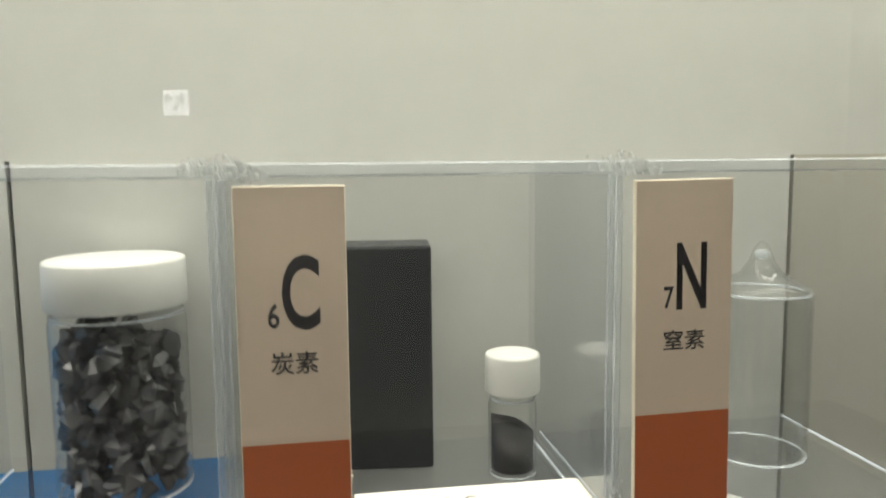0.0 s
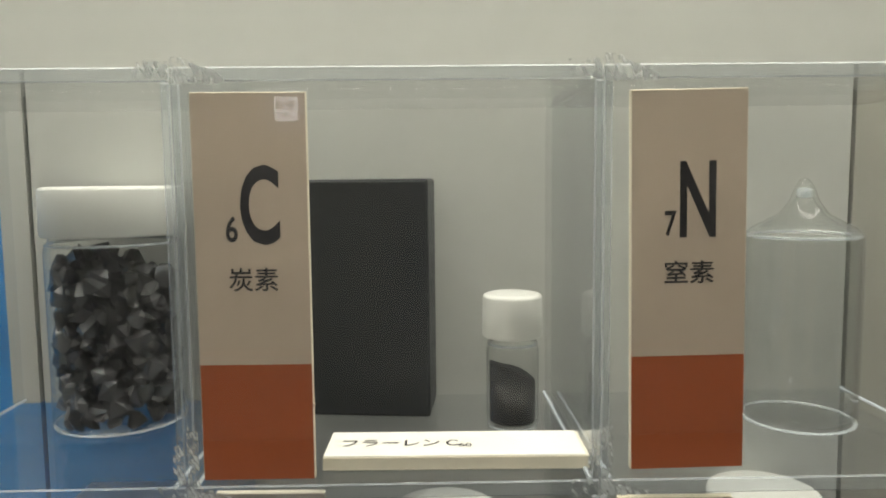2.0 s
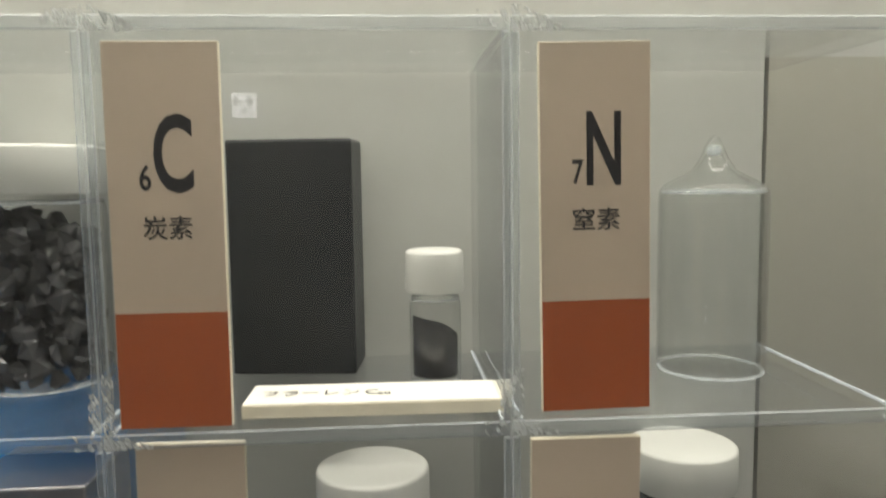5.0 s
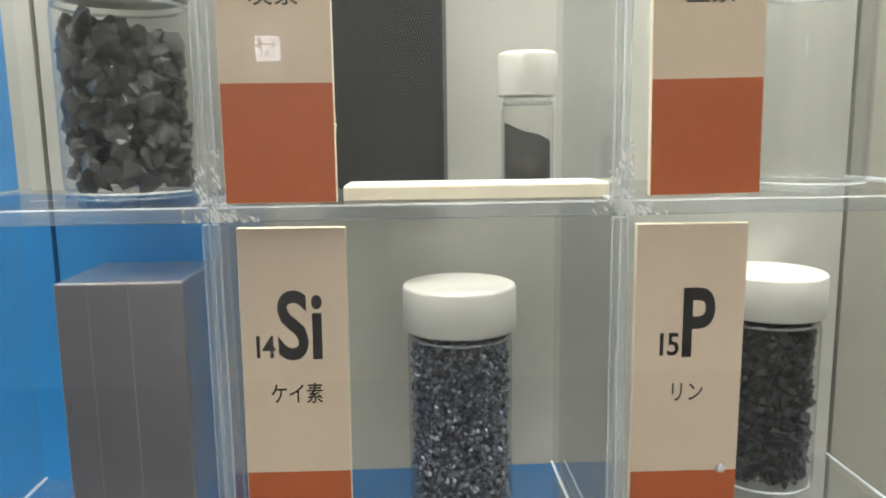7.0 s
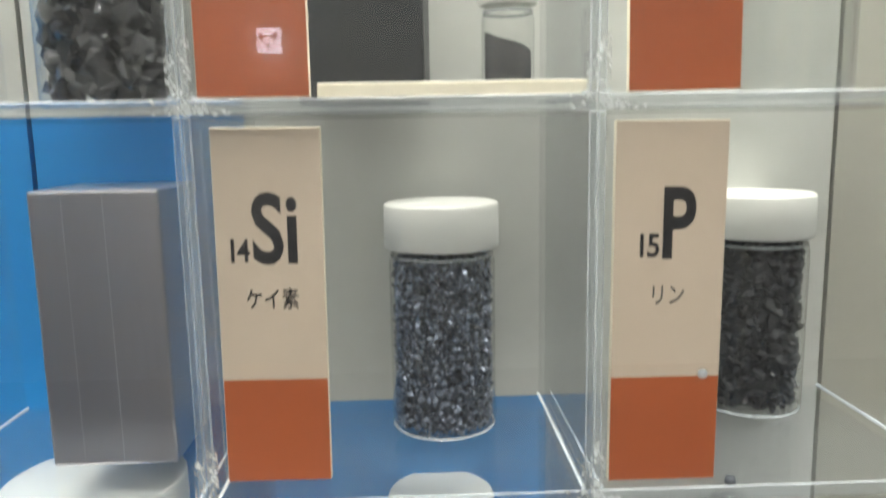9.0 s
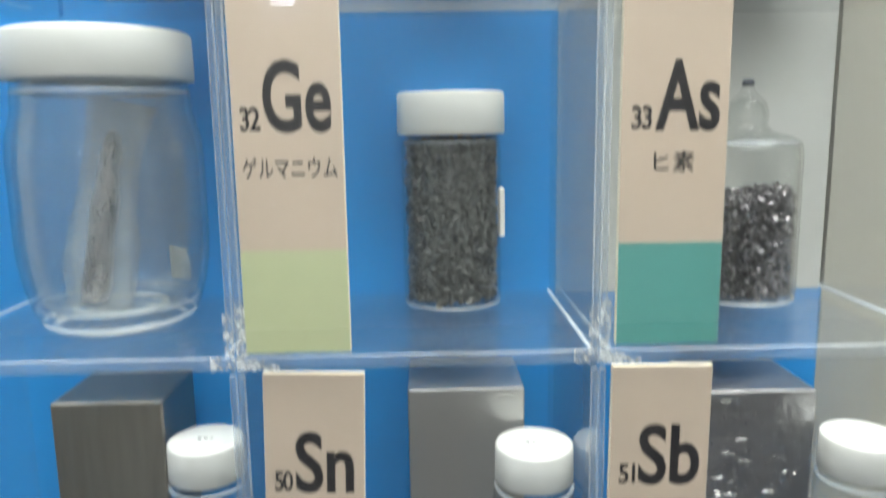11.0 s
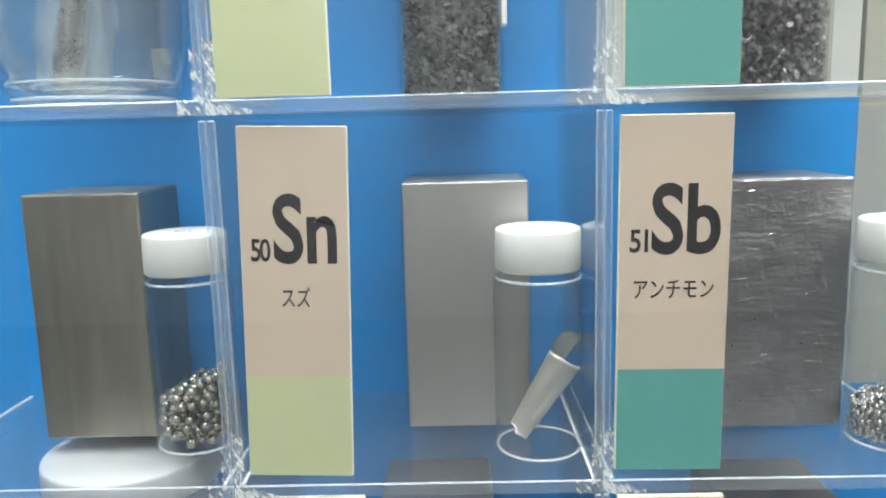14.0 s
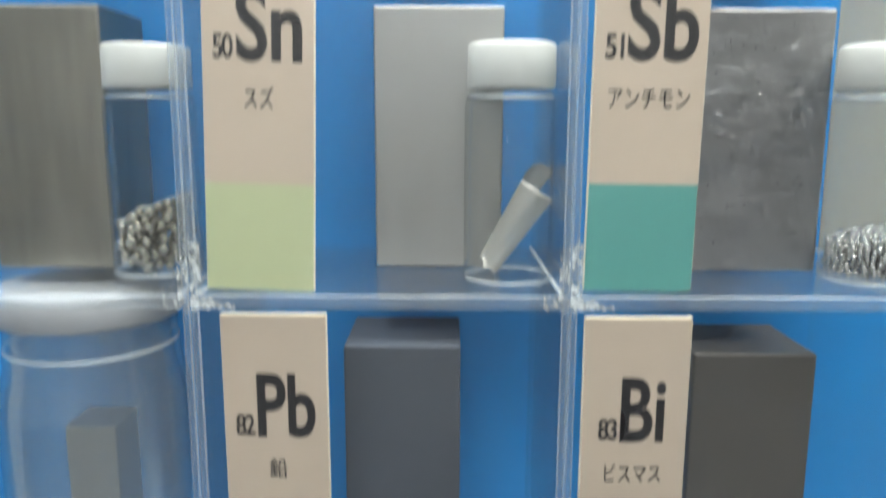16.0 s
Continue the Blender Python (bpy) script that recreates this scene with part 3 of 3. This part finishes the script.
def specimen(kind, x, y, r, material, size, step, seed, fill_top, label, words, cap_r=0.0262, body=0.0242, height=0.105, squash=0.75, cap_h=0.0205):
    j = thing(kind + "_jar", (x, y, level(r)), label, "specimen jar", "specimen jars")
    vial_glass(body, body - 0.002, height - cap_h - 0.002, height - cap_h + 0.0015, j)
    screw_cap(cap_r, height - cap_h, height, j)
    i = body - 0.0006 - size * 0.95
    core = lathe([(0, 0.004), (i - size * 0.5, 0.004), (i - size * 0.5, fill_top - size), (0, fill_top - size)], 32)
    pieces = lumps(seed, shell_spots(seed, i, 0.0012 + size, fill_top, step), size, squash)
    me = bpy.data.meshes.new("core")
    core.to_mesh(me)
    core.free()
    pieces.from_mesh(me)
    bpy.data.meshes.remove(me)
    f = new(kind + "_pieces", mesh_of(pieces, material, kind + "_pieces"))
    f.location = (x, y, level(r))
    tagged(f, words, "mineral grains", kind="stuff")
    return j


specimen("silicon", 0.0880, 0.066, 1, SILICON, 0.0017, 0.0021, 21, 0.080, "clear glass jar of glittering silicon grains with white cap", "blue-grey glittering silicon grains filling a jar")
specimen("phosphorus", 0.2405, 0.080, 1, PHOSPHORUS, 0.0036, 0.0042, 22, 0.080, "clear glass jar of dark phosphorus lumps with white cap", "dark purplish-black phosphorus lumps filling a jar")

# ---- row 3 ----
specimen("germanium", 0.0860, 0.083, 2, GERMANIUM, 0.0028, 0.0032, 23, 0.081, "clear glass jar of dull grey germanium pieces with white cap", "dull grey germanium pieces filling a jar", 0.0268, 0.0248, 0.1055)

gl = bpy.data.objects["germanium_jar"]
part("sticker", box(0.0236, 0.0262, -0.0085, 0.0010, 0.034, 0.058, 0.0004, 1), PAPER, gl, "blank white sticker edge")

ajar = thing("arsenic_ampoule", (0.2335, 0.080, level(2)), "sealed glass ampoule half full of grey arsenic grains", "ampoule", "specimen jars")
outer = [(0, 0.0008), (0.022, 0.0), (0.0262, 0.0012), (0.0272, 0.004), (0.0272, 0.072), (0.0262, 0.078), (0.0215, 0.0815), (0.0125, 0.0838), (0.0098, 0.0875), (0.0105, 0.0925), (0.009, 0.0985), (0.0045, 0.1025), (0.0022, 0.1065), (0.0026, 0.1085), (0, 0.1088)]
inner = [(0, 0.1005), (0.0035, 0.1), (0.0075, 0.097), (0.0089, 0.0925), (0.0082, 0.0875), (0.0112, 0.0827), (0.0205, 0.08), (0.0248, 0.077), (0.0258, 0.072), (0.0258, 0.005), (0.0245, 0.0026), (0.02, 0.0018), (0, 0.0024)]
ob = part("glass_body", lathe(outer, 72), GLASS, ajar, "clear glass body", smooth=True)
me2 = lathe(inner, 72)
bmesh.ops.reverse_faces(me2, faces=me2.faces[:])
ob2 = part("inner_surface", me2, GLASS, ajar, smooth=True)
for o in (ob, ob2):
    o.visible_shadow = False
ring(0.0248, 0.0270, 0.0003, 0.0016, ob, "pale ring painted as the glint of the glass foot")
ring(0.0232, 0.0256, 0.0780, 0.0795, ob, "pale ring painted as the glint of the glass shoulder")
part("tip_cap", lathe([(0, 0.1065), (0.0028, 0.1065), (0.003, 0.108), (0.0022, 0.1098), (0, 0.11)], 24), LEAD, ajar, "dark sealed tip", smooth=True)
bm = lumps(24, shell_spots(24, 0.0238, 0.0045, 0.052, 0.0026, 0.002, 0.004), 0.0021)
f = new("arsenic_grains", mesh_of(bm, ARSENIC, "arsenic_grains"))
f.location = (0.2335, 0.080, level(2))
tagged(f, "shiny grey arsenic grains half filling an ampoule", "mineral grains", kind="stuff")
# Plain cylinder inside the grains, coloured dark for the shade between them.
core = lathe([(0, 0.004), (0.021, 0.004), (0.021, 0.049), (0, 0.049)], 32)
f = new("arsenic_core", mesh_of(core, SHADE_CORE, "arsenic_core"))
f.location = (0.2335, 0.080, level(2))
tagged(f, "dark filler core painted as shade between arsenic grains", "mineral grains", kind="stuff")


def wide_jar(name, x, y, r, label, height=0.130, body=0.0418, cap_h=0.021, plastic=None):
    j = thing(name, (x, y, level(r)), label, "specimen jar", "wide glass jars")
    k = height / 0.130
    out = [(0, 0.004), (0.022, 0.0025), (0.029, 0.0), (0.0325, 0.0022), (0.0362, 0.0085), (0.0392, 0.0185), (0.0412, 0.030), (body, 0.040), (body, 0.075 * k), (body - 0.001, 0.086 * k), (body - 0.004, 0.096 * k), (0.0375, 0.103 * k), (0.0368, 0.108 * k), (0.0368, height - cap_h + 0.0015)]
    wl = 0.0028
    inn = [(0.0368 - wl, height - cap_h + 0.0015), (0.0368 - wl, 0.106 * k), (0.0375 - wl, 0.101 * k), (body - 0.004 - wl, 0.0945 * k), (body - 0.001 - wl, 0.0855 * k), (body - wl, 0.075 * k), (body - wl, 0.041), (0.0412 - wl, 0.031), (0.0364, 0.0195), (0.0330, 0.0118), (0.027, 0.0078), (0.016, 0.0085), (0, 0.0095)]
    g = part("glass_body", lathe(out + inn, 80), THICK_GLASS, j, "thick clear glass with rounded foot", smooth=True)
    g.visible_shadow = False
    # Pale rings paint the light caught in the thick foot and neck.
    for r0, r1, z0, z1 in ((0.0265, 0.0305, 0.0002, 0.0020), (0.0318, 0.0340, 0.0030, 0.0046), (0.0185, 0.0215, 0.0075, 0.0092), (0.0345, 0.0355, 0.0100, 0.0112), (0.0360, 0.0376, 0.1035 * k, 0.1055 * k)):
        ring(r0, r1, z0, z1, g, material=PALE_GLINT)
    screw_cap(0.0400, height - cap_h, height, j, plastic)
    return j


gj = wide_jar("gallium_jar", -0.0725, 0.055, 2, "wide clear glass jar holding a bagged gallium stick", 0.1322)
bm = bmesh.new()
patch = [bm.verts.new((x, 0.0262 + (0.026 - x) * 0.8, z)) for x, z in ((0.0110, 0.0125), (0.0245, 0.0135), (0.0252, 0.0200), (0.0225, 0.0290), (0.0108, 0.0300))]
bm.faces.new(patch)
bmesh.ops.solidify(bm, geom=bm.faces[:], thickness=0.0003)
part("sticker", bm, PAPER, gj, "blank white sticker with a cut corner")


def ribbon(length, width, bend, seed, wob):
    """A wavy strip standing along z, solid."""
    rng = random.Random(seed)
    bm = bmesh.new()
    nu, nv = 28, 12
    grid = []
    for i in range(nu):
        u = i / (nu - 1)
        row = []
        for j in range(nv):
            v = j / (nv - 1) - 0.5
            d = noise.noise(Vector((u * 6 + seed, v * 5, 0.3))) * wob
            row.append(bm.verts.new((v * width * (1 + 0.15 * math.sin(u * 7)) + bend * (u - 0.5) * (u - 0.5), d, u * length)))
        grid.append(row)
    for i in range(nu - 1):
        for j in range(nv - 1):
            bm.faces.new((grid[i][j], grid[i][j + 1], grid[i + 1][j + 1], grid[i + 1][j]))
    bmesh.ops.solidify(bm, geom=bm.faces[:], thickness=0.0004)
    return bm


bag = thing("plastic_bag", (-0.088, 0.052, level(2) + 0.0085), "crumpled clear plastic bag round a dull gallium stick", "plastic bag")
bag.rotation_euler = (0, radians(11), 0)
for k, (off, seed) in enumerate(((-0.003, 4), (0.0045, 9))):
    bm = ribbon(0.097, 0.027, 0.012, seed, 0.0030)
    for v in bm.verts:
        v.co.y += off
        v.co.x += 0.004
    o = part("bag_sheet", bm, BAG, bag, "crumpled clear film", smooth=True)
    o.visible_shadow = False
bm = lathe([(0, 0.002), (0.0052, 0.003), (0.0068, 0.01), (0.0060, 0.03), (0.0066, 0.05), (0.0048, 0.066), (0.0056, 0.072), (0.0034, 0.082), (0, 0.084)], 20)
for v in bm.verts:
    v.co += Vector((noise.noise(v.co * 120), noise.noise(v.co * 120 + Vector((5, 0, 0))), 0)) * 0.0018
    v.co.x += 0.004
part("gallium_stick", bm, GALLIUM, bag, "dull pinkish-grey metal stick", smooth=True)

# ---- row 4 ----
block("indium_block", -0.1055, -0.0530, 0.043, 0.090, level(3), level(3) + 0.1135, INDIUM, "dull olive-grey indium block with soft edges", 0.0012)
block("tin_block", 0.0625, 0.1190, 0.049, 0.099, level(3), level(3) + 0.1140, TIN, "satin grey tin block behind a small vial", 0.0008)
bm = box(-0.0275, 0.0275, -0.025, 0.025, 0, 0.1125, 0.0012, 2)
bmesh.ops.subdivide_edges(bm, edges=[e for e in bm.edges if e.calc_length() > 0.02], cuts=24, use_grid_fill=True)
for v in bm.verts:
    k = noise.noise(v.co * 60) * 0.0005 + noise.noise(v.co * 240) * 0.00025
    pit = max(0.0, noise.noise(v.co * 170 + Vector((3, 1, 7))) - 0.5) * 0.004
    v.co.y += (k + pit) * (-1 if v.co.y > 0 else 1)
sb = new("antimony_block", mesh_of(bm, ANTIMONY, "antimony_block"))
sb.location = (0.2305, 0.067, level(3))
pit_rng = random.Random(41)
pits = [(pit_rng.uniform(-0.025, 0.025), -0.0249, pit_rng.uniform(0.006, 0.108)) for k in range(46)]
part("casting_pits", lumps(42, pits, 0.0005, 1.0, 9), POWDER, sb, "small dark casting pits")
ridges = [(pit_rng.uniform(-0.024, 0.020), pit_rng.uniform(0.012, 0.108), pit_rng.uniform(0.002, 0.007)) for k in range(22)]
bm = bmesh.new()
for x, z, long in ridges:
    pts = [(x + long * u, z + 0.0012 * noise.noise(Vector((x * 300, z * 300, u * 3)))) for u in (0.0, 0.25, 0.5, 0.75, 1.0)]
    low = [bm.verts.new((px, -0.0254, pz - 0.00014)) for px, pz in pts]
    top = [bm.verts.new((px, -0.0250, pz + 0.00022)) for px, pz in pts]
    for k in range(4):
        bm.faces.new((low[k], low[k + 1], top[k + 1], top[k]))
bmesh.ops.solidify(bm, geom=bm.faces[:], thickness=0.0002)
part("casting_ridges", bm, SHOT, sb, "bright wrinkled casting ridges")
tagged(sb, "rough cast grey antimony block with pits and scratches", "metal block", "metal sample blocks")


def small_vial(name, x, y, label):
    j = thing(name, (x, y, level(3)), label, "specimen vial", "small capped vials")
    vial_glass(0.0188, 0.0168, 0.0765, 0.080, j, wall=0.0011, base=0.0016, round_foot=0.002)
    cap = screw_cap(0.0180, 0.0785, 0.0962, j)
    for k in range(3):
        part("pen_mark", box(-0.004 + 0.0028 * k, -0.0022 + 0.0028 * k, -0.0012 + 0.0006 * k, 0.0006, 0.0960, 0.09625), INK, cap, "faint pen mark")
    return j


small_vial("indium_vial", -0.0325, 0.040, "small glass vial of indium beads with white cap")
small_vial("tin_vial", 0.1205, 0.0275, "small glass vial holding a curl of tin foil")
small_vial("antimony_vial", 0.2725, 0.028, "small glass vial of antimony shot with white cap")


def bead_pile(name, x, y, r_in, size, n, top, material, seed, label, long=1.0):
    """Beads dropped into a round vial, heaped, one mesh."""
    rng = random.Random(seed)
    spots = []
    tries = 0
    while len(spots) < n and tries < 60000:
        tries += 1
        a, q = rng.uniform(0, 6.2832), (r_in - size) * math.sqrt(rng.random())
        px, py = q * math.cos(a), q * math.sin(a)
        z = 0.002 + size + rng.random() ** 1.3 * (top - size)
        if z > 0.002 + top * (0.8 + 0.2 * px / r_in) or q < r_in * 0.3 and z < top * 0.4:
            continue
        if all((px - s[0]) ** 2 + (py - s[1]) ** 2 + (z - s[2]) ** 2 > (1.75 * size) ** 2 for s in spots):
            spots.append((px, py, z))
    base = bmesh.new()
    bmesh.ops.create_icosphere(base, subdivisions=2, radius=1)
    base.verts.index_update()
    co, fa = [v.co.copy() for v in base.verts], [[v.index for v in f.verts] for f in base.faces]
    base.free()
    vs, fs = [], []
    for p in spots:
        s, o = size * rng.uniform(0.75, 1.12), len(vs)
        turn = Euler((rng.uniform(-0.6, 0.6), rng.uniform(-0.6, 0.6), 0)).to_matrix()
        vs += [tuple(Vector(p) + turn @ Vector((c.x * s, c.y * s, c.z * s * long))) for c in co]
        fs += [[i + o for i in f] for f in fa]
    me = bpy.data.meshes.new(name)
    me.from_pydata(vs, [], fs)
    me.materials.append(material)
    for p in me.polygons:
        p.use_smooth = True
    ob = new(name, me)
    ob.location = (x, y, level(3))
    return tagged(ob, label, "metal beads", kind="stuff")


bead_pile("indium_beads", -0.0325, 0.040, 0.0172, 0.0024, 360, 0.033, BEAD, 7, "shiny grey indium beads heaped in a vial")
bead_pile("antimony_shot", 0.2725, 0.028, 0.0172, 0.00135, 900, 0.021, SHOT, 8, "fine bright antimony shot lying in a vial", 1.6)

bm = bmesh.new()
nu, nv = 22, 30
grid = []
for i in range(nu):
    u = i / (nu - 1)
    row = []
    for j in range(nv):
        k = j / (nv - 1)
        a = radians(-8 - 262 * k)
        q = (0.0052 + 0.0040 * u) * (1 - 0.18 * k)
        flap = max(0.0, k - 0.55) / 0.45
        z = u * (0.0375 + 0.0115 * math.sin(min(1.0, flap * 1.25) * 1.57)) - (0.0022 if k < 0.4 else 0.0) * (1 - u)
        z += 0.0006 * noise.noise(Vector((u * 5, k * 6, 2.0)))
        row.append(bm.verts.new((q * math.cos(a) + 0.004 * flap * u * u, q * math.sin(a) * 0.7, z)))
    grid.append(row)
for i in range(nu - 1):
    for j in range(nv - 1):
        bm.faces.new((grid[i][j], grid[i][j + 1], grid[i + 1][j + 1], grid[i + 1][j]))
bmesh.ops.solidify(bm, geom=bm.faces[:], thickness=0.0003)
foil = new("tin_curl", mesh_of(bm, FOIL, "tin_curl", True))
foil.location = (0.1125, 0.0335, level(3) + 0.0052)
foil.rotation_euler = (radians(-3), radians(32), 0)
tagged(foil, "bright curl of tin foil leaning inside a vial", "metal foil")

# ---- row 5 ----
tj = wide_jar("thallium_jar", -0.0690, 0.050, 4, "wide clear glass jar holding a small dark metal block", 0.1415, cap_h=0.0145, plastic=DIMMED_CAP)
block("thallium_block", -0.0790, -0.0560, 0.036, 0.060, level(4) + 0.0095, level(4) + 0.0765, TIN, "small pale grey metal block inside a glass jar", 0.0006)
block("lead_block", 0.0480, 0.1010, 0.040, 0.090, level(4), level(4) + 0.1140, LEAD, "dull blue-grey lead block", 0.0010)
block("bismuth_block", 0.2065, 0.2620, 0.040, 0.090, level(4), level(4) + 0.1110, BISMUTH, "dark brownish-grey bismuth block", 0.0010)

# ---- lit guide sign on the far wall of the room, mirrored in the case glass ----
LIT = bpy.data.materials.new("lit_sign")
LIT.use_nodes = True
e = LIT.node_tree.nodes["Principled BSDF"]
e.inputs["Base Color"].default_value = (0.8, 0.8, 0.8, 1)
e.inputs["Emission Color"].default_value = (0.85, 0.86, 1.0, 1)
e.inputs["Emission Strength"].default_value = 6.5
gs = thing("guide_sign", (-0.67, -3.94, 0.48), "small lit white guide sign with a double arrow on the wall", "sign")
part("panel", box(-0.058, 0.058, -0.06, 0.0, -0.062, 0.062, 0.002, 1), LIT, gs, "glowing white panel")
for side in (-1, 1):
    bm = bmesh.new()
    for a0, a1, b0, b1 in ((0.008, 0.044, -0.0055, 0.0055),):
        q = [bm.verts.new((side * x, 0.004, 0.018 + z)) for x, z in ((a0, b0), (a1, b0), (a1, b1), (a0, b1))]
        bm.faces.new(q)
    for z in (-1, 1):
        q = [bm.verts.new((side * x, 0.004, 0.018 + y)) for x, y in ((0.052, 0.0), (0.034, 0.026 * z), (0.023, 0.020 * z), (0.037, 0.0))]
        bm.faces.new(q)
    part("arrow", bm, INK, gs, "dark arrow")
for k in range(2):
    part("mark", box(-0.010 + 0.011 * k, -0.001 + 0.011 * k, 0.0, 0.004, -0.042, -0.018), INK, gs, "small dark mark")
